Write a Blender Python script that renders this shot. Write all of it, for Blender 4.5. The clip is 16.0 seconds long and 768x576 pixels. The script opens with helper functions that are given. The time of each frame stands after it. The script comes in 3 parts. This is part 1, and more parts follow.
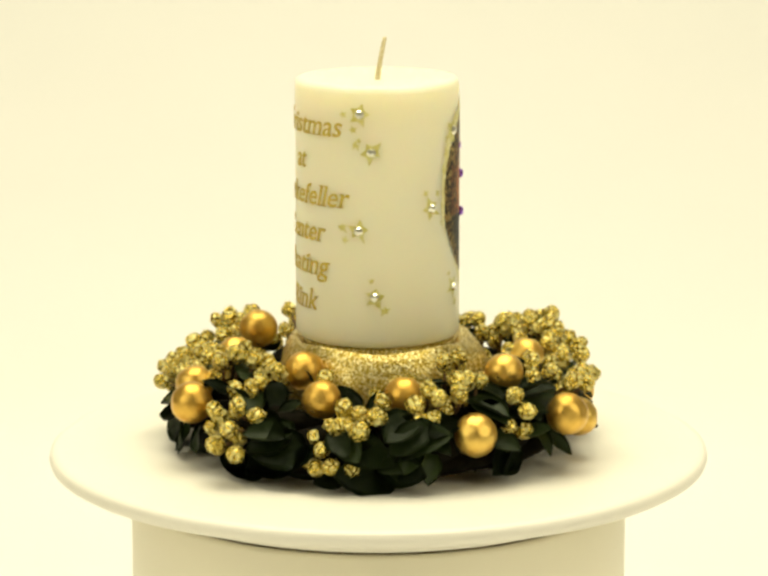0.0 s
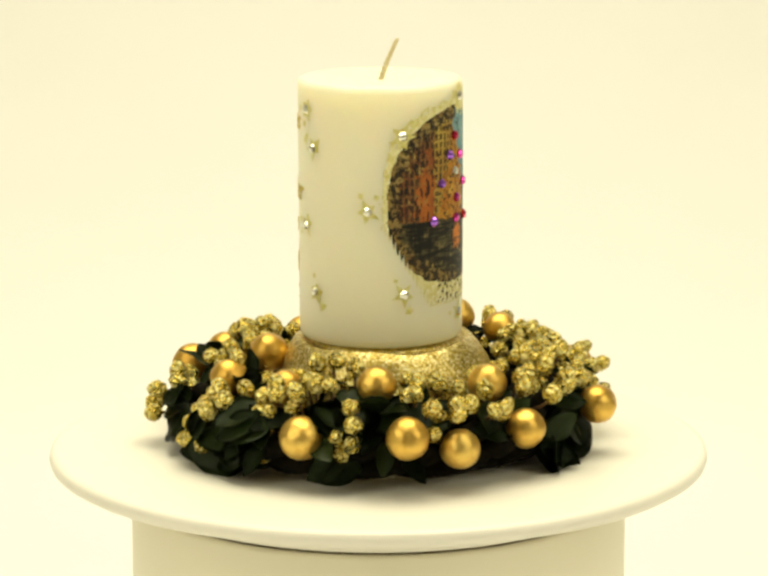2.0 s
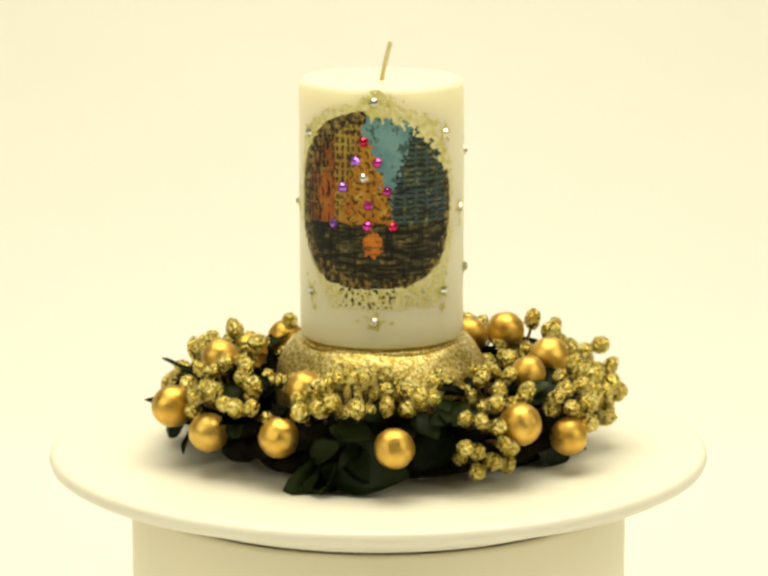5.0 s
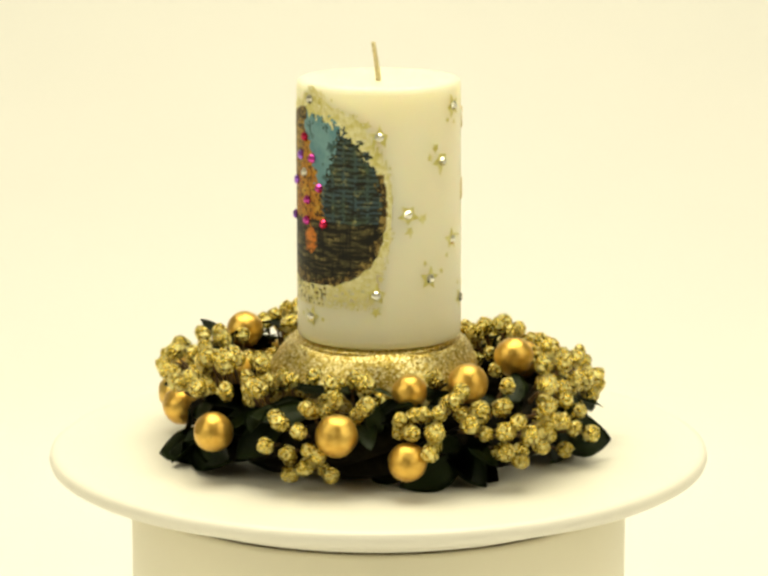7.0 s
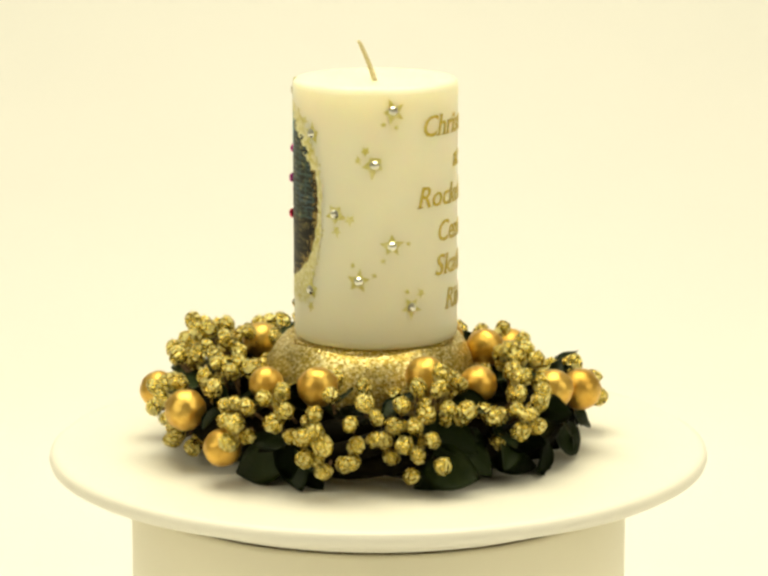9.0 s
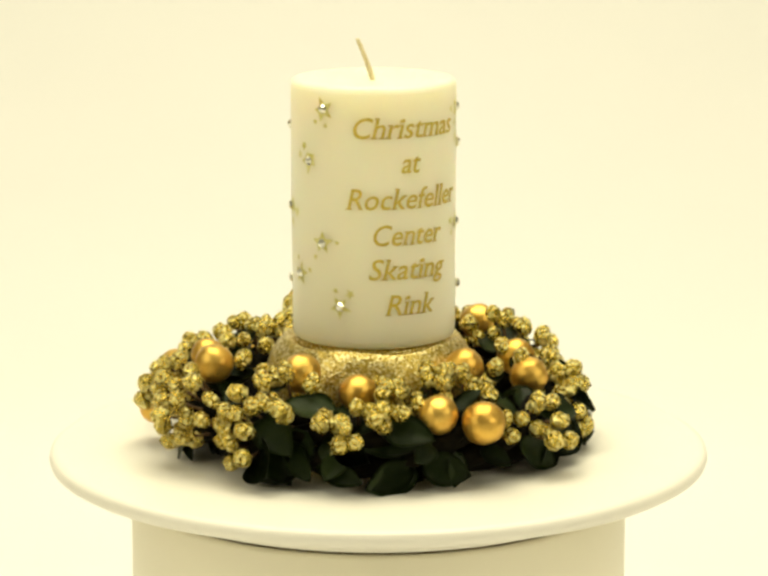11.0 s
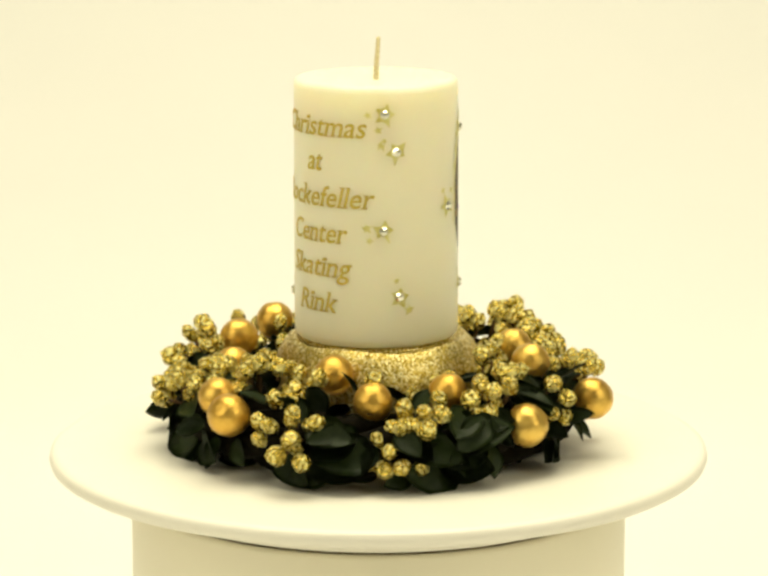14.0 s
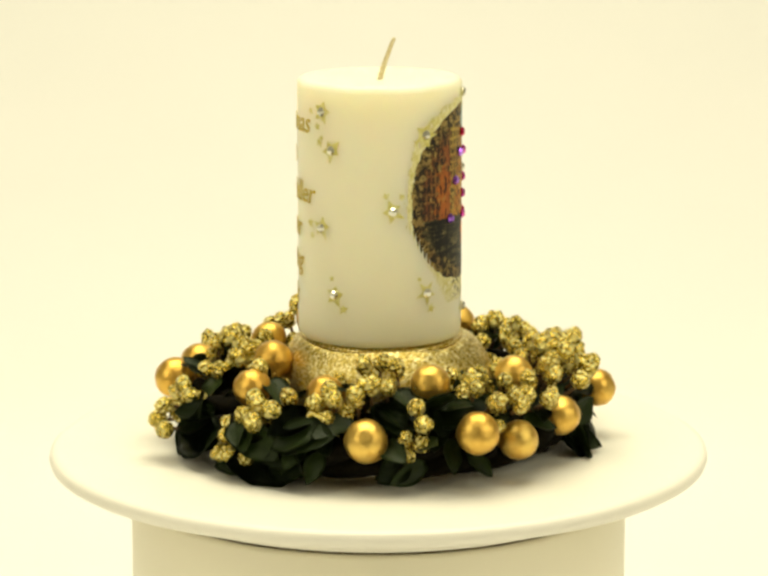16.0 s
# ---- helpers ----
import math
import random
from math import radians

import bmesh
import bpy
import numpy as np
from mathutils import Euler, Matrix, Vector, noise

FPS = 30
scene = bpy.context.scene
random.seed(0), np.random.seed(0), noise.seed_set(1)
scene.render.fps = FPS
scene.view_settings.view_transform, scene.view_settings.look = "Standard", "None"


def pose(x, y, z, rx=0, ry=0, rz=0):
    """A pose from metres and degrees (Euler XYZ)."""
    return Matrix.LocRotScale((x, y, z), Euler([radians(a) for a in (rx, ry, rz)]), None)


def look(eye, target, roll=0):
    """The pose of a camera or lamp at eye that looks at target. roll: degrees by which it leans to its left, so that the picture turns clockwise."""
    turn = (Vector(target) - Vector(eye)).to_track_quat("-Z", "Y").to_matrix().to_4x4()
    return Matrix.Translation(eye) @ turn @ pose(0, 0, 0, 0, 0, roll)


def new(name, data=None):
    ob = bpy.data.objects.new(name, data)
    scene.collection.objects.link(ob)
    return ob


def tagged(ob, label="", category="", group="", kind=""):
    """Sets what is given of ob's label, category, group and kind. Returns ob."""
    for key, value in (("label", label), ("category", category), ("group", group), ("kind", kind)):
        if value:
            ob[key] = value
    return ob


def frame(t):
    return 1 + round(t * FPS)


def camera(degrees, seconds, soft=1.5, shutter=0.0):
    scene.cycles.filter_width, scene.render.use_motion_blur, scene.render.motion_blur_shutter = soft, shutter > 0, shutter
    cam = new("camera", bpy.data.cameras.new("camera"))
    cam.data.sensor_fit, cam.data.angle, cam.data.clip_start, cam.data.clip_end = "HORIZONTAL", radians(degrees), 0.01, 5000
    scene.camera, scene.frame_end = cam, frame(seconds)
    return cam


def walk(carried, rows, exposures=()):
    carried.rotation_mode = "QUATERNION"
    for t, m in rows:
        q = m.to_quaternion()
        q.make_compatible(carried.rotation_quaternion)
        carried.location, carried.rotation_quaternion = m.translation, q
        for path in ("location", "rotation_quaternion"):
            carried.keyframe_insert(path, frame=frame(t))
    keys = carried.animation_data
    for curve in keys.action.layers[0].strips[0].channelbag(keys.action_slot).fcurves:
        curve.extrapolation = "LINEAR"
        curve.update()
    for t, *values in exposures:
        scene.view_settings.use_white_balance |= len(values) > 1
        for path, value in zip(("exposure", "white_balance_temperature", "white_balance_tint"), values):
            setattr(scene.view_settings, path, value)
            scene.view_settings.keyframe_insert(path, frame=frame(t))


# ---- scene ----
FLOOR = -0.095          # sheet under the turntable
RATE = 24.42            # degrees a second, clockwise seen from above

# camera on a tripod, a long lens
EYE = (0.0, -1.0525, 0.2743)
YAW, PITCH, ROLL = 0.0021, 0.2028, -0.1
AIM = (EYE[0] + math.sin(YAW) * math.cos(PITCH), EYE[1] + math.cos(YAW) * math.cos(PITCH), EYE[2] - math.sin(PITCH))
cam = camera(15.0, 16.0, soft=3.0)
walk(cam, [(0.0, look(EYE, AIM, ROLL)), (16.0, look(EYE, AIM, ROLL))], exposures=[(0.0, 0.0), (16.0, 0.0)])

# ---- light: a bright studio, white walls all round, soft boxes overhead and at both sides ----
world = bpy.data.worlds.new("studio_air")
scene.world = world
world.use_nodes = True
world.node_tree.nodes["Background"].inputs[0].default_value = (1.0, 0.945, 0.66, 1)
world.node_tree.nodes["Background"].inputs[1].default_value = 0.20


def soft_box(name, eye, target, w, h, watts):
    data = bpy.data.lights.new(name, "AREA")
    data.shape, data.size, data.size_y, data.energy = "RECTANGLE", w, h, watts
    data.color = (1.0, 0.936, 0.675)
    ob = new(name, data)
    ob.matrix_world = look(eye, target)
    return ob


soft_box("soft_box_top", (0.0, 0.10, 1.05), (0, 0.05, 0), 1.0, 0.8, 14.6)
soft_box("soft_box_side", (-1.0, -0.75, 0.75), (0, 0, 0.05), 0.7, 0.9, 5.6)
soft_box("soft_box_side", (1.0, -0.75, 0.75), (0, 0, 0.05), 0.7, 0.9, 5.6)
soft_box("soft_box_backdrop", (0.0, 0.55, 1.3), (0, 1.35, 0.25), 1.6, 0.5, 3.1)


# ---- materials ----
class Nodes:
    """A small wrapper to write node materials in few lines."""

    def __init__(self, name):
        self.mat = bpy.data.materials.new(name)
        self.mat.use_nodes = True
        self.tree = self.mat.node_tree
        self.bsdf = self.tree.nodes["Principled BSDF"]
        self.coord = self.add("ShaderNodeTexCoord").outputs["Object"]

    def add(self, kind, **values):
        n = self.tree.nodes.new(kind)
        for k, v in values.items():
            n.inputs[k].default_value = v
        return n

    def link(self, a, b):
        self.tree.links.new(a, b)

    def noise(self, scale, detail=4, rough=0.6):
        n = self.add("ShaderNodeTexNoise", Scale=scale, Detail=detail, Roughness=rough)
        self.link(self.coord, n.inputs["Vector"])
        return n.outputs["Fac"]

    def cells(self, scale, out="Distance"):
        n = self.add("ShaderNodeTexVoronoi", Scale=scale)
        self.link(self.coord, n.inputs["Vector"])
        return n.outputs[out]

    def ramp(self, fac, *stops):
        n = self.tree.nodes.new("ShaderNodeValToRGB")
        while len(n.color_ramp.elements) < len(stops):
            n.color_ramp.elements.new(0.5)
        for e, (pos, col) in zip(n.color_ramp.elements, stops):
            e.position, e.color = pos, (*col, 1) if len(col) == 3 else (col[0],) * 3 + (1,)
        self.link(fac, n.inputs["Fac"])
        return n.outputs["Color"]

    def mix(self, fac, a, b, how="MIX"):
        n = self.tree.nodes.new("ShaderNodeMix")
        n.data_type, n.blend_type = "RGBA", how
        for sock, v in ((n.inputs[0], fac), (n.inputs[6], a), (n.inputs[7], b)):
            if isinstance(v, (int, float)):
                sock.default_value = v
            elif isinstance(v, tuple):
                sock.default_value = (*v, 1)
            else:
                self.link(v, sock)
        return n.outputs[2]

    def piece(self):
        return self.add("ShaderNodeObjectInfo").outputs["Random"]

    def bump(self, height, strength, distance=0.001):
        n = self.add("ShaderNodeBump", Strength=strength, Distance=distance)
        self.link(height, n.inputs["Height"])
        if self.bsdf.inputs["Normal"].is_linked:
            self.link(self.bsdf.inputs["Normal"].links[0].from_socket, n.inputs["Normal"])
        self.link(n.outputs["Normal"], self.bsdf.inputs["Normal"])

    def done(self, colour, rough=0.5, metal=0.0, **more):
        for sock, v in (("Base Color", colour), ("Roughness", rough), ("Metallic", metal)):
            if isinstance(v, (int, float)):
                self.bsdf.inputs[sock].default_value = v
            elif isinstance(v, tuple):
                self.bsdf.inputs[sock].default_value = (*v, 1)
            else:
                self.link(v, self.bsdf.inputs[sock])
        for k, v in more.items():
            self.bsdf.inputs[k.replace("_", " ")].default_value = v
        return self.mat


def wax_material():
    n = Nodes("ivory_wax")
    col = n.mix(n.noise(60), (0.88, 0.83, 0.61), (0.91, 0.86, 0.65))
    n.bump(n.noise(220, 3), 0.08, 0.0006)
    return n.done(col, 0.42, 0.0, Subsurface_Weight=0.7, Subsurface_Scale=0.016, Subsurface_Radius=(1.0, 0.85, 0.6), Coat_Weight=0.1)


def plastic_material(name, tone):
    n = Nodes(name)
    col = n.mix(n.noise(25), tone, tuple(c * 0.96 for c in tone))
    n.bump(n.noise(900, 2), 0.04, 0.0003)
    return n.done(col, n.ramp(n.noise(40), (0.3, (0.38,)), (0.7, (0.5,))), 0.0)


def paper_material():
    n = Nodes("white_paper")
    col = n.mix(n.noise(4), (0.84, 0.83, 0.80), (0.88, 0.87, 0.84))
    n.bump(n.noise(700, 3), 0.05, 0.0003)
    return n.done(col, 0.85)


def pearl_material():
    n = Nodes("gold_pearl")
    col = n.mix(n.piece(), (0.72, 0.43, 0.075), (0.80, 0.56, 0.14))
    col = n.mix(n.ramp(n.noise(1.1, 5), (0.45, (0,)), (0.75, (1,))), col, (0.55, 0.29, 0.04))
    n.bump(n.noise(2.0, 5), 0.45, 0.0012)
    return n.done(col, n.ramp(n.noise(2.5), (0.3, (0.26,)), (0.7, (0.42,))), 0.85)


def glitter_material(name, dark, light, scale):
    """Crinkled gold foil: glints painted in as bright flecks, shade in the creases as brown."""
    n = Nodes(name)
    grain = n.cells(scale, "Color")
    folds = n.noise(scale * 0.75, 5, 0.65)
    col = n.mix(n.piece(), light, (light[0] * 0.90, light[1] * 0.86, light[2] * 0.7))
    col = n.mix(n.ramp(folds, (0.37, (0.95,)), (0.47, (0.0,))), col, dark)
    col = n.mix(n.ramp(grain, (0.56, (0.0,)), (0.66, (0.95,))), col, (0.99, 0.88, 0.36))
    n.bump(folds, 1.0, 0.0030)
    n.bump(n.cells(scale * 0.8), 1.0, 0.0020)
    n.bump(grain, 0.5, 0.0006)
    return n.done(col, n.ramp(grain, (0.2, (0.14,)), (0.8, (0.34,))), 0.92)


def foil_material(name, deep, pale):
    """Thin gold leaf print, flecked and partly rubbed off."""
    n = Nodes(name)
    col = n.mix(n.ramp(n.noise(420, 5), (0.35, (0,)), (0.65, (1,))), deep, pale)
    col = n.mix(n.ramp(n.noise(900, 4), (0.62, (0,)), (0.72, (0.6,))), col, (0.34, 0.27, 0.06))
    return n.done(col, 0.42, 0.05)


def print_material(name, tones, ink, across, along, cover=0.5, panes=None):
    """Printed paint: mottled tones under dark pen strokes; across and along set how the strokes run."""
    n = Nodes(name)
    uv = n.tree.nodes.new("ShaderNodeUVMap").outputs["UV"]

    def strokes(sx, sy, detail):
        m = n.tree.nodes.new("ShaderNodeMapping")
        m.inputs["Scale"].default_value = (sx, sy, 1)
        n.link(uv, m.inputs["Vector"])
        t = n.add("ShaderNodeTexNoise", Scale=1.0, Detail=detail, Roughness=0.65)
        n.link(m.outputs["Vector"], t.inputs["Vector"])
        return t.outputs["Fac"]

    col = n.mix(n.ramp(strokes(9, 7, 5), (0.38, (0,)), (0.62, (1,))), tones[0], tones[1])
    if len(tones) > 2:
        col = n.mix(n.ramp(strokes(26, 20, 4), (0.55, (0,)), (0.66, (0.85,))), col, tones[2])
    col = n.mix(n.ramp(strokes(across, along, 3), (cover, (0,)), (cover + 0.07, (0.92,))), col, ink)
    col = n.mix(n.ramp(strokes(along * 0.8, across * 0.5, 3), (cover + 0.08, (0,)), (cover + 0.14, (0.85,))), col, ink)
    if panes:
        wob = n.add("ShaderNodeTexNoise", Scale=22.0, Detail=3.0)
        n.link(uv, wob.inputs["Vector"])
        grid = n.add("ShaderNodeTexBrick", Scale=1.0, Color1=(1, 1, 1, 1), Color2=(0.7, 0.7, 0.7, 1), Mortar=(0, 0, 0, 1))
        grid.offset = 0.0
        for key, value in (("Brick Width", panes[0]), ("Row Height", panes[1]), ("Mortar Size", panes[2]), ("Mortar Smooth", 0.3)):
            grid.inputs[key].default_value = value
        n.link(n.mix(0.018, uv, wob.outputs["Color"], "ADD"), grid.inputs["Vector"])
        col = n.mix(n.mix(0.9, (0.0, 0.0, 0.0), grid.outputs["Color"]), col, ink)
    return n.done(col, 0.5, 0.0, Specular_IOR_Level=0.22)


def weave_material():
    n = Nodes("gold_tinsel_cloth")
    grain = n.cells(1350, "Color")
    nets = []
    for lean in (35, -35):
        m = n.tree.nodes.new("ShaderNodeMapping")
        m.inputs["Rotation"].default_value = (radians(lean), radians(lean), 0)
        n.link(n.coord, m.inputs["Vector"])
        w = n.add("ShaderNodeTexWave", Scale=300, Distortion=5.0, Detail=3.0)
        w.bands_direction = "Z"
        n.link(m.outputs["Vector"], w.inputs["Vector"])
        nets.append(w.outputs["Fac"])
    col = n.ramp(grain, (0.2, (0.36, 0.24, 0.035)), (0.5, (0.70, 0.53, 0.13)), (0.8, (0.96, 0.87, 0.48)))
    for w in nets:
        col = n.mix(n.ramp(w, (0.1, (0.2,)), (0.5, (0.0,))), col, (0.34, 0.24, 0.06))
        n.bump(w, 0.15, 0.0005)
    n.bump(n.noise(260, 5), 0.4, 0.0013)
    n.bump(grain, 0.8, 0.0007)
    return n.done(col, 0.34, 0.85)


def leaf_material():
    n = Nodes("dark_green_leaf")
    col = n.mix(n.piece(), (0.008, 0.015, 0.003), (0.022, 0.036, 0.007))
    col = n.mix(n.ramp(n.noise(4, 4), (0.4, (0,)), (0.8, (0.6,))), col, (0.028, 0.038, 0.010))
    n.bump(n.noise(9, 3), 0.35, 0.0008)
    return n.done(col, n.ramp(n.noise(3), (0.3, (0.32,)), (0.7, (0.55,))), 0.0, Specular_IOR_Level=0.17)


def plain_material(name, a, b, scale=200.0, rough=0.6, metal=0.0):
    n = Nodes(name)
    n.bump(n.noise(scale * 2, 3), 0.3, 0.0005)
    return n.done(n.mix(n.ramp(n.noise(scale, 5), (0.35, (0,)), (0.65, (1,))), a, b), rough, metal, Specular_IOR_Level=0.08 if rough > 0.85 else 0.3)


def jewel_material(name, tint):
    n = Nodes(name)
    return n.done(n.mix(n.piece(), tint, tuple(min(1, c * 1.3) for c in tint)), 0.06, 0.85)


WAX = wax_material()
PLASTIC = plastic_material("white_plastic", (0.88, 0.85, 0.76))
BASE_PLASTIC = plastic_material("ivory_plastic", (0.90, 0.85, 0.68))
# shade in the slit under the plate, given as a dark brown colour
GAP_SHADE = plain_material("brown_gap_shade", (0.10, 0.075, 0.03), (0.15, 0.11, 0.05))
PAPER = paper_material()
WALL = plain_material("pale_wall_paint", (0.72, 0.70, 0.64), (0.76, 0.74, 0.68), 6, 0.8)
PEARL = pearl_material()
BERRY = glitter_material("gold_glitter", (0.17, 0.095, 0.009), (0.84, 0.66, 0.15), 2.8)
FOIL = foil_material("pale_gold_print", (0.60, 0.53, 0.12), (0.80, 0.75, 0.34))
FRINGE = foil_material("worn_gold_print", (0.64, 0.57, 0.17), (0.84, 0.79, 0.46))
CLOTH = weave_material()
LEAF = leaf_material()
# near black: shade deep inside the wreath is put into the vine's colour
VINE = plain_material("shaded_vine", (0.003, 0.0026, 0.0015), (0.009, 0.007, 0.003), 300, 0.9)
STEM = plain_material("brown_wire", (0.07, 0.035, 0.012), (0.14, 0.08, 0.03), 400)
WICK = plain_material("waxed_cotton", (0.62, 0.52, 0.28), (0.76, 0.68, 0.44), 900)
INK = plain_material("gold_ink", (0.52, 0.38, 0.045), (0.66, 0.51, 0.10), 500, 0.45, 0.1)
CRYSTAL = jewel_material("clear_crystal", (0.78, 0.76, 0.66))
RUBY = jewel_material("red_crystal", (0.62, 0.03, 0.10))
PINK = jewel_material("pink_crystal", (0.55, 0.06, 0.34))
VIOLET = jewel_material("violet_crystal", (0.36, 0.14, 0.72))
BLACK = (0.012, 0.010, 0.007)
P_EDGE = print_material("print_speckled_rim", ((0.36, 0.26, 0.08), (0.20, 0.12, 0.04)), BLACK, 34, 30, 0.46)
P_HOUSE = print_material("print_brown_houses", ((0.26, 0.13, 0.035), (0.15, 0.05, 0.018), (0.44, 0.31, 0.08)), BLACK, 40, 18, 0.52, (0.026, 0.040, 0.0062))
P_TREE = print_material("print_gold_tree", ((0.52, 0.27, 0.03), (0.40, 0.14, 0.015), (0.62, 0.42, 0.07)), (0.05, 0.025, 0.008), 44, 44, 0.52)
P_RED = print_material("print_red_houses", ((0.42, 0.12, 0.018), (0.20, 0.06, 0.018), (0.34, 0.18, 0.04)), BLACK, 40, 12, 0.52)
P_GOLD = print_material("print_gold_tower", ((0.46, 0.32, 0.06), (0.34, 0.19, 0.035)), BLACK, 36, 28, 0.54, (0.026, 0.036, 0.0070))
P_SKY = print_material("print_blue_sky", ((0.10, 0.24, 0.28), (0.20, 0.36, 0.38)), (0.05, 0.10, 0.10), 18, 14, 0.56)
P_TOWER = print_material("print_green_towers", ((0.05, 0.085, 0.10), (0.06, 0.085, 0.05), (0.34, 0.32, 0.13)), BLACK, 10, 48, 0.53, (0.055, 0.024, 0.0075))
P_RINK = print_material("print_dark_rink", ((0.050, 0.042, 0.020), (0.095, 0.080, 0.032), (0.28, 0.22, 0.08)), (0.006, 0.006, 0.005), 9, 52, 0.45)
P_FIRE = print_material("print_orange_glow", ((0.66, 0.22, 0.03), (0.5, 0.14, 0.02)), (0.12, 0.05, 0.012), 14, 44, 0.53)


# ---- mesh helpers ----
def mesh_of(name, bm, smooth=True):
    me = bpy.data.meshes.new(name)
    bm.normal_update()
    bm.to_mesh(me)
    bm.free()
    if smooth:
        me.polygons.foreach_set("use_smooth", [True] * len(me.polygons))
    return me


def part(name, bm, material, parent, label="", smooth=True):
    me = bm if isinstance(bm, bpy.types.Mesh) else mesh_of(name, bm, smooth)
    if material and not me.materials:
        me.materials.append(material)
    ob = new(name, me)
    ob.parent = parent
    return tagged(ob, label) if label else ob


def lathe(profile, steps=96, wobble=None):
    """A turned body from (radius, height) pairs; radius 0 closes it."""
    bm = bmesh.new()
    rings = []
    for r, z in profile:
        if r <= 0:
            rings.append([bm.verts.new((0, 0, z))])
            continue
        ring = []
        for i in range(steps):
            a = 2 * math.pi * i / steps
            k, dz = wobble(a, z) if wobble else (1.0, 0.0)
            ring.append(bm.verts.new((r * k * math.cos(a), r * k * math.sin(a), z + dz)))
        rings.append(ring)
    for a, b in zip(rings, rings[1:]):
        for i in range(steps):
            j = (i + 1) % steps
            if len(a) == 1:
                bm.faces.new((a[0], b[i], b[j]))
            elif len(b) == 1:
                bm.faces.new((a[i], b[0], a[j]))
            else:
                bm.faces.new((a[i], b[i], b[j], a[j]))
    bmesh.ops.recalc_face_normals(bm, faces=bm.faces)
    return bm


def tube(points, radius, sides=8, taper=1.0):
    bm = bmesh.new()
    rings = []
    n = len(points)
    for k, p in enumerate(points):
        p = Vector(p)
        way = (Vector(points[min(k + 1, n - 1)]) - Vector(points[max(k - 1, 0)])).normalized()
        u = way.cross(Vector((0.3, 0.9, 0.31))).normalized()
        v = way.cross(u)
        r = radius * (1 + (taper - 1) * k / (n - 1))
        rings.append([bm.verts.new(p + r * (u * math.cos(2 * math.pi * i / sides) + v * math.sin(2 * math.pi * i / sides))) for i in range(sides)])
    for a, b in zip(rings, rings[1:]):
        for i in range(sides):
            bm.faces.new((a[i], a[(i + 1) % sides], b[(i + 1) % sides], b[i]))
    bm.faces.new(rings[0][::-1])
    bm.faces.new(rings[-1])
    bmesh.ops.recalc_face_normals(bm, faces=bm.faces)
    return bm


def polar(deg, r, z):
    a = radians(deg)
    return Vector((r * math.cos(a), r * math.sin(a), z))


# ---- the setting: one white paper sheet that sweeps up behind, walls and ceiling of the studio ----
def backdrop():
    bm = bmesh.new()
    radius = 0.9
    line = [(-2.2, FLOOR), (-1.2, FLOOR), (-0.5, FLOOR), (0.0, FLOOR), (0.45, FLOOR)]
    for i in range(1, 41):
        a = math.pi / 2 * i / 40
        line.append((0.45 + radius * math.sin(a), FLOOR + radius * (1 - math.cos(a))))
    line += [(0.45 + radius, 1.4), (0.45 + radius, 2.4)]
    back = [(y + 0.004, z - 0.004) for y, z in reversed(line)]
    loop = line + back
    cols = [[bm.verts.new((x, y, z)) for y, z in loop] for x in (-2.0, -1.0, 0.0, 1.0, 2.0)]
    n = len(loop)
    for a, b in zip(cols, cols[1:]):
        for i in range(n):
            bm.faces.new((a[i], b[i], b[(i + 1) % n], a[(i + 1) % n]))
    bmesh.ops.recalc_face_normals(bm, faces=bm.faces)
    ob = new("backdrop", mesh_of("backdrop", bm))
    ob.data.materials.append(PAPER)
    tagged(ob, "seamless white paper sweep under and behind the turntable", "backdrop", kind="structure")


backdrop()


def studio_room():
    """Plain painted walls and ceiling that close the studio round the set."""
    x, y0, y1, top, low, w = 2.6, -3.0, 2.0, 2.7, FLOOR - 0.012, 0.12
    for name, size, mid in (("wall_north", (2 * x + 2 * w, w, top - low), (0, y1 + w / 2, (top + low) / 2)), ("wall_south", (2 * x + 2 * w, w, top - low), (0, y0 - w / 2, (top + low) / 2)),
                            ("wall_east", (w, y1 - y0, top - low), (x + w / 2, (y0 + y1) / 2, (top + low) / 2)), ("wall_west", (w, y1 - y0, top - low), (-x - w / 2, (y0 + y1) / 2, (top + low) / 2)),
                            ("ceiling", (2 * x + 2 * w, y1 - y0 + 2 * w, w), (0, (y0 + y1) / 2, top + w / 2)), ("floor", (2 * x + 2 * w, y1 - y0 + 2 * w, w), (0, (y0 + y1) / 2, low - w / 2))):
        bm = bmesh.new()
        bmesh.ops.create_cube(bm, size=1.0, matrix=Matrix.Translation(mid) @ Matrix.Diagonal((*size, 1)))
        ob = new(name, mesh_of(name, bm, smooth=False))
        ob.data.materials.append(WALL)
        tagged(ob, "plain pale painted studio " + name.split("_")[0], name.split("_")[0], kind="structure")


studio_room()


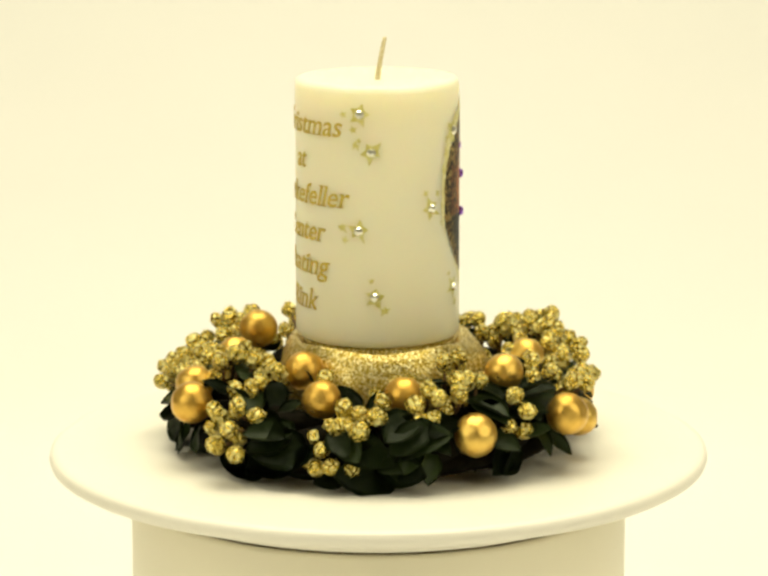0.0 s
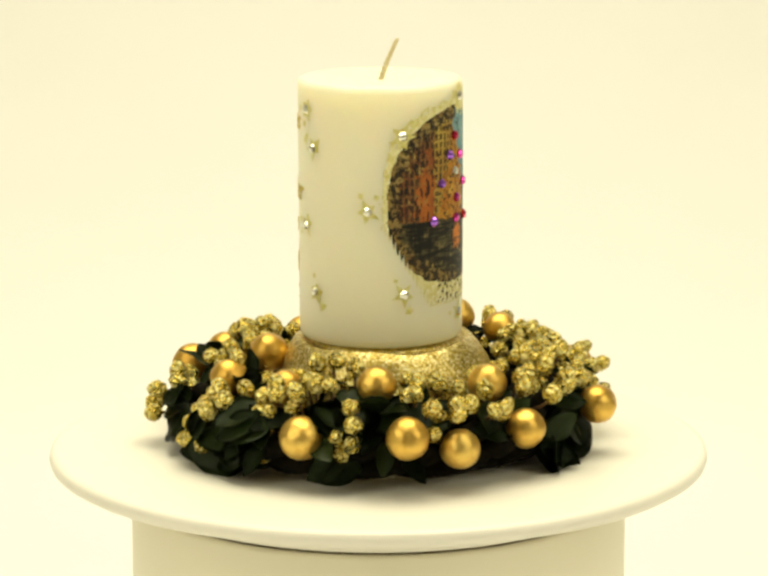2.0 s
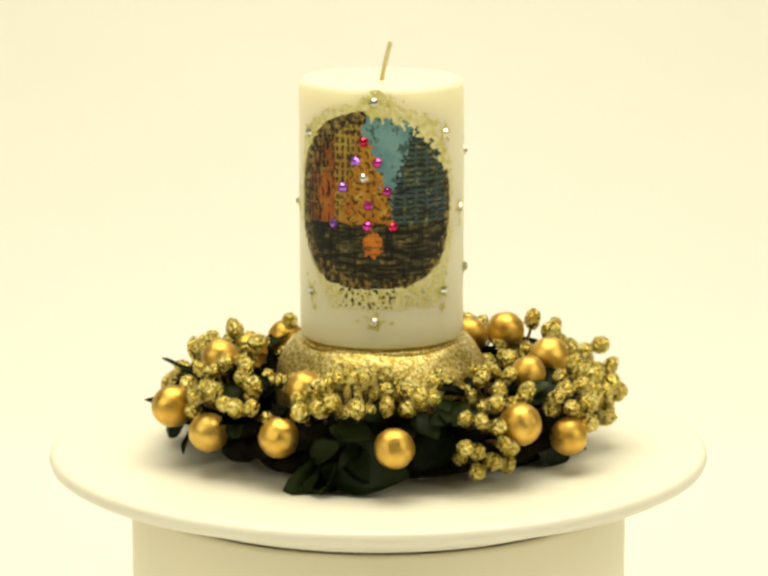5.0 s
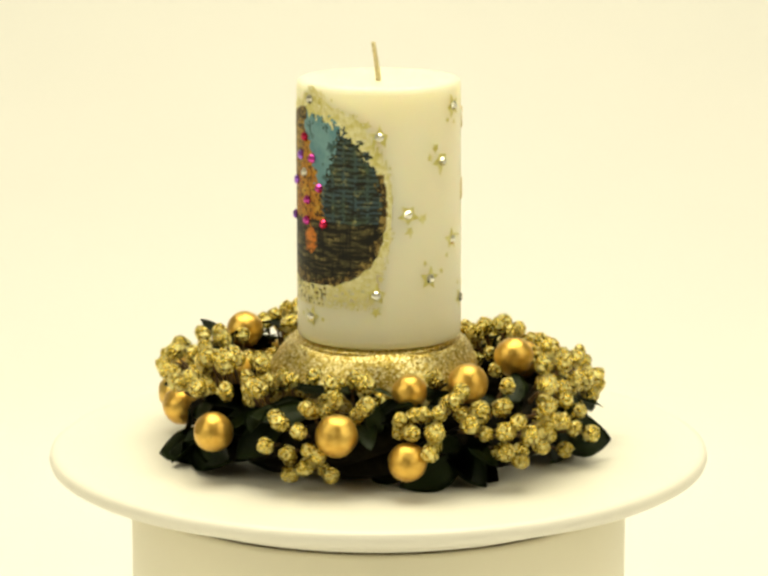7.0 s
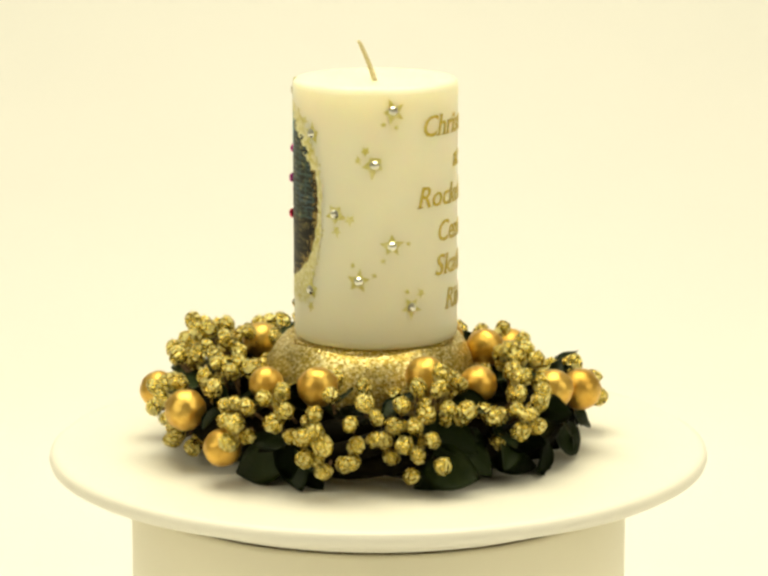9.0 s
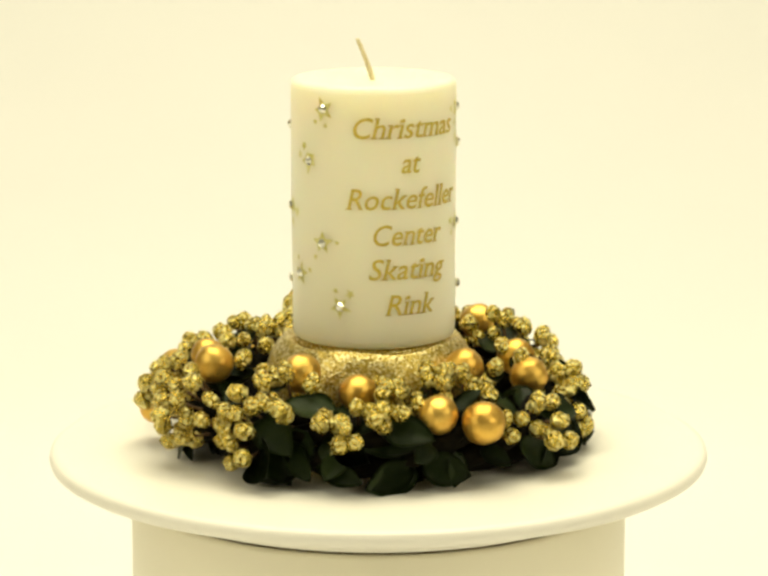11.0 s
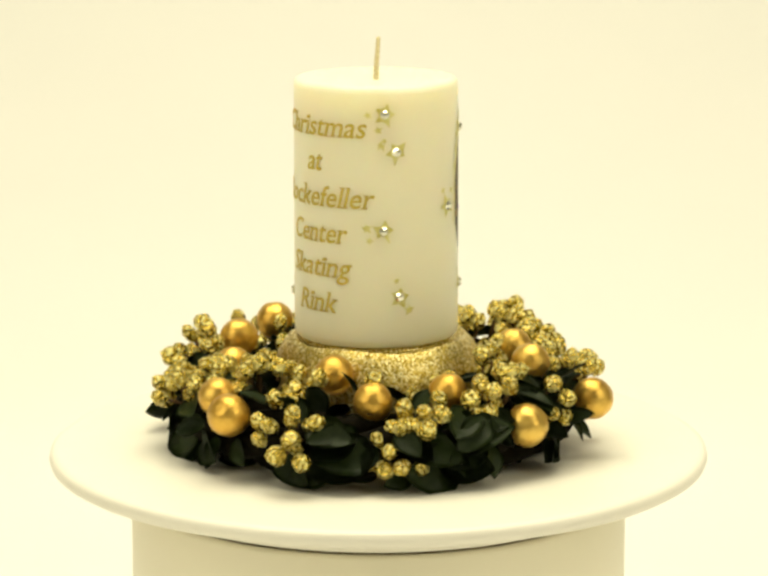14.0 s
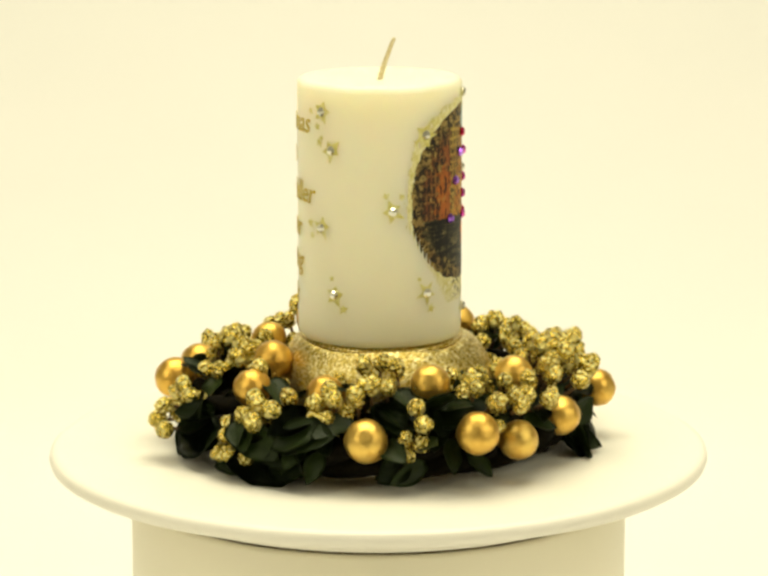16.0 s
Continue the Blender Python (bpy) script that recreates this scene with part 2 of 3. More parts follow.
# ---- turntable ----
def turntable():
    t = new("turntable")
    tagged(t, "round white plastic display turntable on a drum base", "turntable")
    part("base", lathe([(0, FLOOR), (0.0912, FLOOR), (0.0922, FLOOR + 0.002), (0.0919, -0.0189), (0.0912, -0.0178), (0.0895, -0.0175), (0, -0.0175)], 128), BASE_PLASTIC, t, "ivory drum base")
    part("bearing_ring", lathe([(0.0, -0.0177), (0.0890, -0.0177), (0.0890, -0.0163), (0, -0.0163)], 128), GAP_SHADE, t, "brown ring coloured as the shade in the gap between base and plate")
    plate = part("plate", lathe([(0, -0.0163), (0.0905, -0.0163), (0.0913, -0.0157), (0.0913, -0.0125), (0.0930, -0.0110), (0.110, -0.0082), (0.1190, -0.0062), (0.1212, -0.0048), (0.1218, -0.0030), (0.1214, -0.0012), (0.1200, -0.0002), (0.118, 0.0), (0, 0.0)], 160), PLASTIC, t, "round white turning plate")
    return t, plate


TURNTABLE, PLATE = turntable()

# ---- candle ----
BOTTOM, TOP, RADIUS = 0.0412, 0.1362, 0.0300
CANDLE = new("pillar_candle")
tagged(CANDLE, "ivory pillar candle with gold lettering, round town picture and crystals", "candle")


def on_wax(arc, z, lift):
    """A place on the candle's side; arc in metres along it."""
    a = arc / RADIUS
    return ((RADIUS + lift) * math.cos(a), (RADIUS + lift) * math.sin(a), z)


def candle_body():
    prof = [(0, BOTTOM), (0.0285, BOTTOM), (0.0297, BOTTOM + 0.0010), (RADIUS, BOTTOM + 0.0030)]
    prof += [(RADIUS, BOTTOM + 0.0030 + k * (TOP - BOTTOM - 0.006) / 12) for k in range(1, 13)]
    prof += [(0.0297, TOP - 0.0012), (0.0288, TOP - 0.0003), (0.027, TOP), (0.012, TOP - 0.0008), (0, TOP - 0.0012)]
    part("body", lathe(prof, 128, lambda a, z: (1 + 0.004 * math.sin(2 * a + 40 * z), 0)), WAX, CANDLE)
    tip = polar(63, 0.0064, 0)
    line = [Vector((tip.x * s ** 1.25, tip.y * s ** 1.25, TOP - 0.0025 + 0.0160 * s)) for s in (k / 24 for k in range(25))]
    wick = part("wick", tube(line, 0.0006, 8, 0.85), WICK, CANDLE, "bare unburnt twisted cotton wick")
    for turn in (0.0, 2.1, 4.2):
        pts = [p + Vector((math.cos(turn + k * 0.75), math.sin(turn + k * 0.75), 0)) * 0.00062 * (1 - 0.012 * k) for k, p in enumerate(line)]
        part("strand", tube(pts, 0.00052, 6, 0.8), WICK, wick)


candle_body()


def add_serifs(bm):
    """Short bars across the feet and at the heads of the upright strokes."""
    ends = []
    for e in bm.edges:
        a, b = e.verts[0].co, e.verts[1].co
        if a.z > 0 and b.z > 0 and abs(a.y - b.y) < 0.001 and 0.08 < abs(a.x - b.x) < 0.125 and (a.y < 0.02 or a.y > 0.40):
            ends.append((min(a.x, b.x), max(a.x, b.x), a.y))
    for x0, x1, y in ends:
        foot = y < 0.02
        low, high = (y, y + 0.042) if foot else (y - 0.042, y)
        bmesh.ops.create_cube(bm, size=1.0, matrix=Matrix.Translation(((x0 - 0.06 + x1 + (0.06 if foot else 0)) / 2, (low + high) / 2, 0.001)) @ Matrix.Diagonal((x1 - x0 + (0.12 if foot else 0.06), high - low, 0.010, 1)))


def lettering(word, z, width, height, middle):
    cu = bpy.data.curves.new("lettering", "FONT")
    cu.body, cu.size, cu.extrude = word, 1.0, 0.004
    cu.resolution_u, cu.offset = 3, 0.006
    tmp = new("lettering_form", cu)
    me = bpy.data.meshes.new_from_object(tmp.evaluated_get(bpy.context.evaluated_depsgraph_get()))
    bpy.data.objects.remove(tmp)
    bm = bmesh.new()
    bm.from_mesh(me)
    add_serifs(bm)
    for v in bm.verts:
        v.co.x += 0.24 * v.co.y
    for k in range(3):
        bmesh.ops.subdivide_edges(bm, edges=[e for e in bm.edges if e.calc_length() > 0.12], cuts=1)
    bmesh.ops.triangulate(bm, faces=bm.faces)
    lo = min(v.co.x for v in bm.verts)
    hi = max(v.co.x for v in bm.verts)
    for v in bm.verts:
        arc = radians(middle) * RADIUS + ((v.co.x - lo) / (hi - lo) - 0.5) * width
        v.co = on_wax(arc, z + (v.co.y - 0.34) * height / 0.72, 0.00018 + v.co.z * 0.02)
    part("lettering", bm, INK, CANDLE, "gold italic word " + word, smooth=False)
    bpy.data.meshes.remove(me)


for word, z, width in (("Christmas", 0.1216, 0.0430), ("at", 0.1090, 0.0078), ("Rockefeller", 0.0961, 0.0490), ("Center", 0.0830, 0.0285), ("Skating", 0.0706, 0.0320), ("Rink", 0.0575, 0.0205)):
    lettering(word, z, width * 0.985, 0.0078, 205.3)


def jewel_mesh():
    return lathe([(0, -0.0004), (0.0017, -0.0004), (0.0018, 0.0003), (0.0011, 0.0011), (0, 0.0012)], 8)


JEWELS = {}
for m in (CRYSTAL, RUBY, PINK, VIOLET):
    JEWELS[m] = mesh_of("crystal", jewel_mesh(), smooth=False)
    JEWELS[m].materials.append(m)


def crystal(deg, z, m, label):
    ob = part("crystal", JEWELS[m], None, CANDLE, label)
    ob.matrix_basis = Matrix.Translation(polar(deg, RADIUS + 0.0004, z)) @ Matrix.Rotation(radians(deg), 4, "Z") @ Matrix.Rotation(radians(90), 4, "Y") @ Matrix.Rotation(deg, 4, "Z")


def gold_star(deg, z, seed, size=0.0047):
    """Printed foil star with a ragged outline and a few loose flecks, wrapped on the wax."""
    rnd = random.Random(seed)
    bm = bmesh.new()
    arc0 = radians(deg) * RADIUS

    def patch(cx, cz, r, points, turn):
        cz = min(cz, TOP - 0.004 - z - r)
        mid = bm.verts.new(on_wax(arc0 + cx, z + cz, 0.00024))
        ring = []
        for i in range(points * 2):
            rr = r * (1.0 if i % 2 == 0 else 0.5) * rnd.uniform(0.7, 1.15)
            a = turn + math.pi * i / points
            ring.append(bm.verts.new(on_wax(arc0 + cx + rr * math.cos(a), z + cz + rr * math.sin(a), 0.00020)))
        for i in range(len(ring)):
            bm.faces.new((mid, ring[i], ring[(i + 1) % len(ring)]))

    turn = rnd.uniform(0, 6)
    patch(0, 0, size, 5, turn)
    for k in range(2):
        a = rnd.uniform(0, 6.28)
        patch(math.cos(a) * size * 1.3, math.sin(a) * size * 1.3, size * rnd.uniform(0.25, 0.5), 5, a)
    part("foil_star", bm, FOIL, CANDLE, "pale gold printed star", smooth=False)


STARS = [(258, 126.3), (266, 112.7), (310, 91.3), (257, 84.2), (268, 60.2), (334, 118.4), (335, 60.9), (27, 130.8), (27, 51.5),
         (81, 118.6), (101, 90.5), (118, 66.6), (141, 79.2), (79, 61.5), (142, 128.0), (129, 108.6), (155, 56.7)]
for i, (deg, z) in enumerate(STARS):
    gold_star(deg, z / 1000, i)
    crystal(deg, z / 1000, CRYSTAL, "clear silver crystal")
for deg, z, m, label in ((20, 116.8, RUBY, "red crystal"), (14, 109.9, VIOLET, "violet crystal"), (29, 109.4, PINK, "pink crystal"), (20, 103.8, CRYSTAL, "clear silver crystal"), (5, 100.1, VIOLET, "violet crystal"),
                         (36, 99.1, PINK, "pink crystal"), (23, 94.0, PINK, "pink crystal"), (358, 86.7, VIOLET, "violet crystal"), (22, 86.5, PINK, "pink crystal"), (40, 86.3, RUBY, "red crystal")):
    crystal(deg, z / 1000, m, label)


def picture():
    """Round printed town picture, 65 mm across, with a ragged gold fringe, wrapped on the wax."""
    step, half = 0.0004, 0.040
    n = int(2 * half / step)
    cz, c_arc = 0.0958, radians(24.8) * RADIUS
    bm = bmesh.new()
    uv = bm.loops.layers.uv.new("UVMap")
    verts = {}

    def vert(i, j):
        if (i, j) not in verts:
            verts[i, j] = bm.verts.new(on_wax(c_arc - half + i * step, cz - half + j * step, 0.00010))
        return verts[i, j]

    def kind(x, y):
        """x, y in units of the picture's radius; None: bare wax."""
        j = noise.noise(Vector((x * 9, y * 9, 3)))
        k = noise.noise(Vector((x * 26, y * 26, 7)))
        r = math.hypot(x, y) + 0.025 * j
        if y < 0:
            r = (abs(x) ** 2.7 + abs(y) ** 2.7) ** (1 / 2.7) + 0.025 * j
        if r > 1.0:
            if y < -0.9 and abs(x + 0.05) < 0.32 and k > 0.22 and r < 1.22:
                return 0
            if -1.30 + 0.2 * j < y < -0.7 and abs(x) < 0.85 + 0.2 * j and k > -0.3 - 0.5 * (y + 0.9):
                return 1
            corner = max(0.0, abs(math.sin(2 * math.atan2(y, x))) - 0.45)
            fringe = 0.07 + 0.17 * corner + 0.22 * max(0, 1 - abs(x - 0.05) * 2.4)
            return 1 if r < 1 + fringe * (0.9 + 0.9 * j) and k > -0.5 + 1.1 * max(0, (r - 1) / (fringe + 0.02) - 0.4) else None
        if y > 0.30 and x > -0.05:
            if r > 0.93 + 0.12 * j + 0.10 * k:
                return 1
        elif r > 0.86 + 0.1 * j + 0.06 * k + (0.07 if x > 0 else 0):
            return 0
        x2, y2 = x + 0.03 * k, y + 0.03 * j
        if y2 < -0.27:
            return 7 if math.hypot(x2 - 0.02, (y2 + 0.50) / 1.3) < 0.11 + 0.05 * k else 6
        if abs(x2 + 0.06) < 0.04 + 0.30 * (0.70 - y2) + 0.10 * k + 0.06 * j and y2 < 0.66:
            return 3
        if x2 < -0.02 - 0.1 * y2:
            if x2 > -0.42 + 0.03 * j:
                return 9
            return 8 if -0.66 + 0.1 * j < x2 and y2 < 0.42 + 0.5 * j else 2
        if x2 < 0.40 - 0.3 * (0.6 - y2) + 0.1 * k and y2 > 0.05:
            return 4
        return 5

    for i in range(n):
        for j in range(n):
            x, y = -1 + 2 * (i + 0.5) / n, -1 + 2 * (j + 0.5) / n
            x, y = x * half / 0.0322, y * half / 0.0322
            m = kind(x, y)
            if m is None:
                continue
            f = bm.faces.new((vert(i, j), vert(i + 1, j), vert(i + 1, j + 1), vert(i, j + 1)))
            f.material_index = m
            for loop, (a, b) in zip(f.loops, ((i, j), (i + 1, j), (i + 1, j + 1), (i, j + 1))):
                loop[uv].uv = (a / n, b / n)
    me = mesh_of("picture", bm)
    for m in (P_EDGE, FRINGE, P_HOUSE, P_TREE, P_SKY, P_TOWER, P_RINK, P_FIRE, P_RED, P_GOLD):
        me.materials.append(m)
    part("picture", me, None, CANDLE, "round printed picture of a town square at night")


picture()

# ---- gold cloth-covered holder under the candle ----
HOLDER = new("candle_holder")
tagged(HOLDER, "flared candle holder wrapped in glittering gold tinsel cloth", "candle holder")


def holder_wobble(a, z):
    k = max(0.0, (0.041 - z) / 0.03)
    return 1 + 0.075 * k * math.cos(a - 0.63) + 0.035 * k * (math.sin(3 * a + 1) + 0.6 * math.sin(7 * a + 60 * z) + 0.25 * math.sin(19 * a)), 0.0006 * math.sin(5 * a)


part("cloth", lathe([(0, 0.0385), (0.0290, 0.0390), (0.0318, 0.0405), (0.0330, 0.0398), (0.0352, 0.0370), (0.0375, 0.0330), (0.0390, 0.0280), (0.0395, 0.0220), (0.0390, 0.0100), (0.0380, 0.0006), (0, 0.0006)], 160, holder_wobble), CLOTH, HOLDER)
part("seat_plate", lathe([(0, 0.0388), (0.0285, 0.0388), (0.0288, 0.0398), (0.0280, 0.0404), (0, 0.0404)], 64), CLOTH, HOLDER, "small round gold top disc")

# ---- wreath round the holder: places as angle, radius and height in millimetres ----
WREATH = new("candle_wreath")
tagged(WREATH, "wreath of gold pearls, glitter berries and dark green leaves", "wreath")
PEARLS = []
PEARLS += [(4, 73.5, 17.8, 7.2), (4, 55, 31, 7.0), (36, 82, 18.3, 7.1), (70.5, 80, 22, 7.5), (88, 82, 13.3, 6.8), (91, 63, 33.5, 6.2), (110.5, 64, 35, 7.2), (148, 53.4, 36.6, 7.2), (171, 54, 31, 6.8)]
PEARLS += [(196.2, 69.5, 26.3, 7.0), (207.7, 75.5, 23.3, 7.7), (229, 40.3, 33.8, 7.2), (250, 58, 29, 7.0), (280, 52.5, 29.5, 7.0), (297.5, 73.5, 18.7, 7.8), (318.5, 60, 35.3, 7.0), (326, 81, 21.4, 7.6), (340.5, 77, 15.4, 7.1)]
BERRIES = []
BERRIES += [(8.6, 68.1, 30.6), (11.2, 64.3, 33.6), (11.7, 77.4, 28.9), (13.4, 66.0, 34.6), (17.1, 78.9, 30.7), (17.4, 69.7, 36.4), (19.2, 64.7, 38.0), (20.1, 76.8, 32.9), (20.2, 60.8, 39.3), (20.8, 68.6, 39.0)]
BERRIES += [(24.5, 72.0, 41.4), (26.4, 74.7, 30.7), (26.7, 78.8, 31.3), (27.5, 64.9, 39.5), (28.4, 69.4, 38.9), (34.3, 56.7, 37.0), (34.4, 74.2, 31.1), (34.5, 63.9, 34.1), (39.9, 51.3, 33.7), (40.9, 60.6, 32.8)]
BERRIES += [(42.8, 66.7, 33.0), (43.4, 73.6, 33.8), (46.8, 74.5, 34.1), (50.8, 60.9, 35.7), (53.1, 84.0, 17.5), (57.1, 84.2, 26.4), (57.6, 79.9, 14.5), (58.1, 78.7, 7.0), (61.8, 83.6, 23.7), (62.4, 79.0, 10.1)]
BERRIES += [(63.2, 78.8, 30.4), (64.0, 82.7, 17.1), (66.2, 81.4, 14.8), (66.4, 64.3, 35.9), (68.5, 76.1, 6.9), (68.8, 71.0, 32.3), (72.8, 59.5, 36.9), (76.6, 57.5, 35.1), (76.7, 65.6, 35.4), (77.3, 73.6, 30.8)]
BERRIES += [(86.4, 77.6, 27.0), (89.1, 82.0, 23.4), (90.1, 78.2, 28.7), (92.6, 86.2, 17.1), (94.0, 85.5, 24.2), (95.8, 81.3, 29.5), (99.7, 79.1, 33.1), (103.4, 75.1, 34.9), (103.6, 82.3, 25.3), (106.5, 81.1, 29.9)]
BERRIES += [(108.3, 81.0, 20.9), (112.0, 84.8, 22.0), (112.4, 84.7, 14.6), (113.6, 79.3, 28.8), (115.3, 86.2, 25.0), (116.8, 84.0, 10.2), (117.3, 76.2, 35.4), (117.5, 88.7, 20.1), (123.4, 86.1, 27.8), (123.7, 83.7, 13.8)]
BERRIES += [(124.5, 83.8, 19.7), (126.6, 82.9, 34.7), (129.1, 81.9, 21.4), (131.5, 75.4, 19.3), (133.2, 76.1, 13.6), (133.7, 76.4, 25.0), (136.2, 73.3, 31.3), (136.5, 78.9, 18.6), (138.0, 79.4, 7.7), (139.0, 78.7, 25.2)]
BERRIES += [(139.5, 81.9, 15.3), (141.5, 68.3, 36.3), (142.7, 74.8, 28.1), (143.2, 80.5, 20.2), (144.9, 84.9, 12.0), (146.3, 73.6, 36.6), (148.2, 77.1, 30.4), (149.2, 65.9, 39.5), (152.7, 78.8, 29.5), (153.0, 74.4, 26.5)]
BERRIES += [(156.9, 63.6, 34.7), (162.7, 68.0, 25.5), (162.8, 73.9, 24.6), (165.0, 72.5, 14.7), (169.0, 78.8, 18.8), (169.1, 76.3, 26.3), (170.3, 80.5, 25.1), (172.7, 72.3, 30.4), (173.0, 81.4, 20.4), (177.7, 76.9, 27.5)]
BERRIES += [(179.8, 75.7, 29.9), (180.0, 65.3, 33.2), (181.8, 61.8, 35.2), (184.7, 58.6, 34.3), (184.9, 71.8, 28.2), (185.7, 62.9, 32.2), (190.6, 66.9, 29.3), (197.0, 55.6, 35.8), (197.8, 51.3, 38.6), (200.3, 63.2, 29.8)]
BERRIES += [(200.7, 61.0, 35.3), (203.1, 56.0, 37.9), (208.1, 50.8, 36.5), (208.2, 45.9, 35.3), (216.2, 72.3, 22.5), (216.5, 48.8, 34.4), (216.6, 63.7, 28.6), (217.8, 73.8, 16.3), (218.8, 54.8, 29.6), (220.2, 59.2, 29.0)]
BERRIES += [(221.3, 74.5, 21.9), (226.8, 83.3, 14.1), (228.1, 74.2, 26.3), (230.3, 81.9, 20.3), (233.1, 83.2, 12.4), (235.1, 74.1, 24.6), (247.8, 66.2, 15.9), (250.1, 71.2, 10.4), (251.8, 69.6, 18.0), (253.4, 75.7, 9.1)]
BERRIES += [(254.9, 74.9, 15.4), (255.9, 68.0, 22.2), (257.8, 77.4, 10.2), (258.6, 71.1, 22.8), (259.8, 66.3, 27.9), (261.6, 71.7, 23.7), (263.1, 76.2, 9.7), (264.9, 74.9, 22.6), (265.1, 71.0, 27.5), (269.6, 72.3, 27.1)]
BERRIES += [(271.3, 64.1, 30.0), (278.3, 67.7, 17.7), (281.3, 65.8, 29.5), (281.4, 68.6, 24.2), (282.3, 68.0, 9.6), (283.9, 67.8, 19.8), (285.5, 65.1, 34.5), (285.8, 70.2, 25.4), (287.9, 68.8, 32.1), (294.3, 68.9, 33.0)]
BERRIES += [(295.5, 54.0, 40.8), (296.4, 62.3, 36.4), (299.2, 64.5, 36.0), (302.4, 52.6, 41.8), (303.8, 64.2, 35.5), (307.9, 74.7, 20.2), (308.6, 45.5, 38.0), (308.9, 73.0, 13.0), (311.3, 72.7, 30.4), (312.0, 76.7, 18.2)]
BERRIES += [(312.5, 77.5, 25.4), (328.0, 65.3, 32.0), (329.5, 71.2, 34.6), (329.7, 55.0, 35.8), (331.2, 63.0, 36.1), (332.5, 78.2, 31.1), (333.1, 76.5, 21.4), (338.5, 59.1, 35.2), (338.9, 80.7, 28.6), (339.7, 76.2, 31.3)]
BERRIES += [(343.2, 77.3, 31.3), (344.0, 65.0, 33.9), (349.5, 79.5, 28.5), (352.0, 68.3, 33.0), (352.1, 78.1, 27.4), (355.7, 75.0, 27.5)]
LEAVES = []
LEAVES += [(0, 66.6, 18.7, 4, 68.3, 24.6), (9, 64.9, 21.0, 355, 71.7, 19.5), (10, 74.8, 8.7, 12, 77.9, 3.1), (11, 75.1, 9.9, 19, 81.0, 3.0), (13, 75.4, 12.1, 21, 81.0, 19.0), (19, 71.4, 25.1, 30, 79.0, 21.3), (23, 74.7, 18.5, 34, 79.4, 6.3)]
LEAVES += [(25, 74.7, 8.5, 13, 81.0, 3.0), (27, 74.9, 18.0, 23, 80.4, 12.0), (42, 67.2, 28.9, 29, 77.6, 30.1), (43, 67.3, 22.2, 39, 75.1, 17.1), (43, 68.0, 28.4, 47, 79.2, 20.7), (52, 73.4, 21.7, 42, 80.4, 11.6), (54, 73.5, 27.3, 47, 76.4, 26.7)]
LEAVES += [(56, 56.5, 32.0, 65, 64.7, 31.0), (57, 63.0, 30.9, 50, 77.1, 25.6), (61, 70.9, 29.0, 51, 80.7, 25.3), (66, 57.5, 32.0, 51, 62.9, 34.0), (76, 69.4, 27.1, 79, 80.1, 17.8), (80, 69.0, 27.6, 94, 72.3, 31.0), (81, 53.6, 31.7, 65, 60.1, 34.0)]
LEAVES += [(81, 73.3, 22.0, 79, 72.8, 30.7), (83, 66.0, 29.0, 88, 70.1, 31.0), (87, 55.4, 31.9, 77, 53.8, 34.0), (91, 59.2, 29.5, 85, 62.8, 28.4), (96, 67.4, 29.0, 103, 66.3, 31.0), (101, 74.3, 19.7, 114, 77.9, 3.0), (104, 45.7, 28.2, 110, 51.7, 34.0)]
LEAVES += [(104, 75.0, 17.3, 95, 80.0, 17.2), (104, 75.4, 12.0, 88, 76.6, 3.0), (111, 52.4, 31.4, 96, 63.4, 34.0), (111, 60.5, 26.5, 97, 64.1, 30.6), (119, 59.0, 24.3, 108, 62.0, 28.7), (132, 62.7, 25.7, 142, 56.6, 32.0), (135, 75.2, 16.6, 140, 80.7, 25.3)]
LEAVES += [(143, 71.8, 24.6, 155, 80.2, 15.9), (146, 75.3, 15.4, 154, 77.5, 3.0), (153, 75.0, 16.9, 160, 79.1, 5.6), (160, 74.6, 18.7, 141, 76.2, 3.0), (162, 75.1, 9.9, 174, 78.9, 5.2), (166, 69.0, 27.4, 152, 70.0, 31.0), (167, 75.1, 16.4, 176, 81.0, 13.4)]
LEAVES += [(170, 75.1, 17.1, 165, 79.5, 6.7), (180, 72.5, 23.5, 192, 79.0, 21.7), (181, 53.1, 23.7, 174, 60.3, 29.1), (188, 74.8, 8.8, 176, 78.2, 3.6), (189, 45.8, 28.2, 193, 62.4, 34.0), (189, 66.9, 18.2, 202, 72.3, 18.0), (191, 74.9, 9.6, 202, 79.1, 6.1)]
LEAVES += [(194, 75.1, 17.0, 188, 81.0, 13.3), (201, 75.4, 13.4, 199, 78.1, 3.2), (202, 68.2, 28.1, 208, 67.2, 31.0), (208, 75.5, 13.9, 214, 79.8, 8.4), (213, 49.8, 24.9, 223, 43.3, 25.9), (216, 64.8, 29.0, 210, 70.9, 31.0), (222, 75.5, 13.3, 233, 77.5, 3.0)]
LEAVES += [(223, 64.4, 29.0, 223, 68.6, 31.0), (232, 73.1, 22.5, 244, 79.1, 21.1), (239, 75.0, 9.7, 229, 78.3, 3.9), (245, 46.6, 28.7, 239, 47.5, 34.0), (245, 74.1, 20.0, 235, 80.4, 15.0), (246, 73.0, 22.5, 234, 79.6, 19.3), (250, 75.0, 17.4, 235, 81.0, 8.0)]
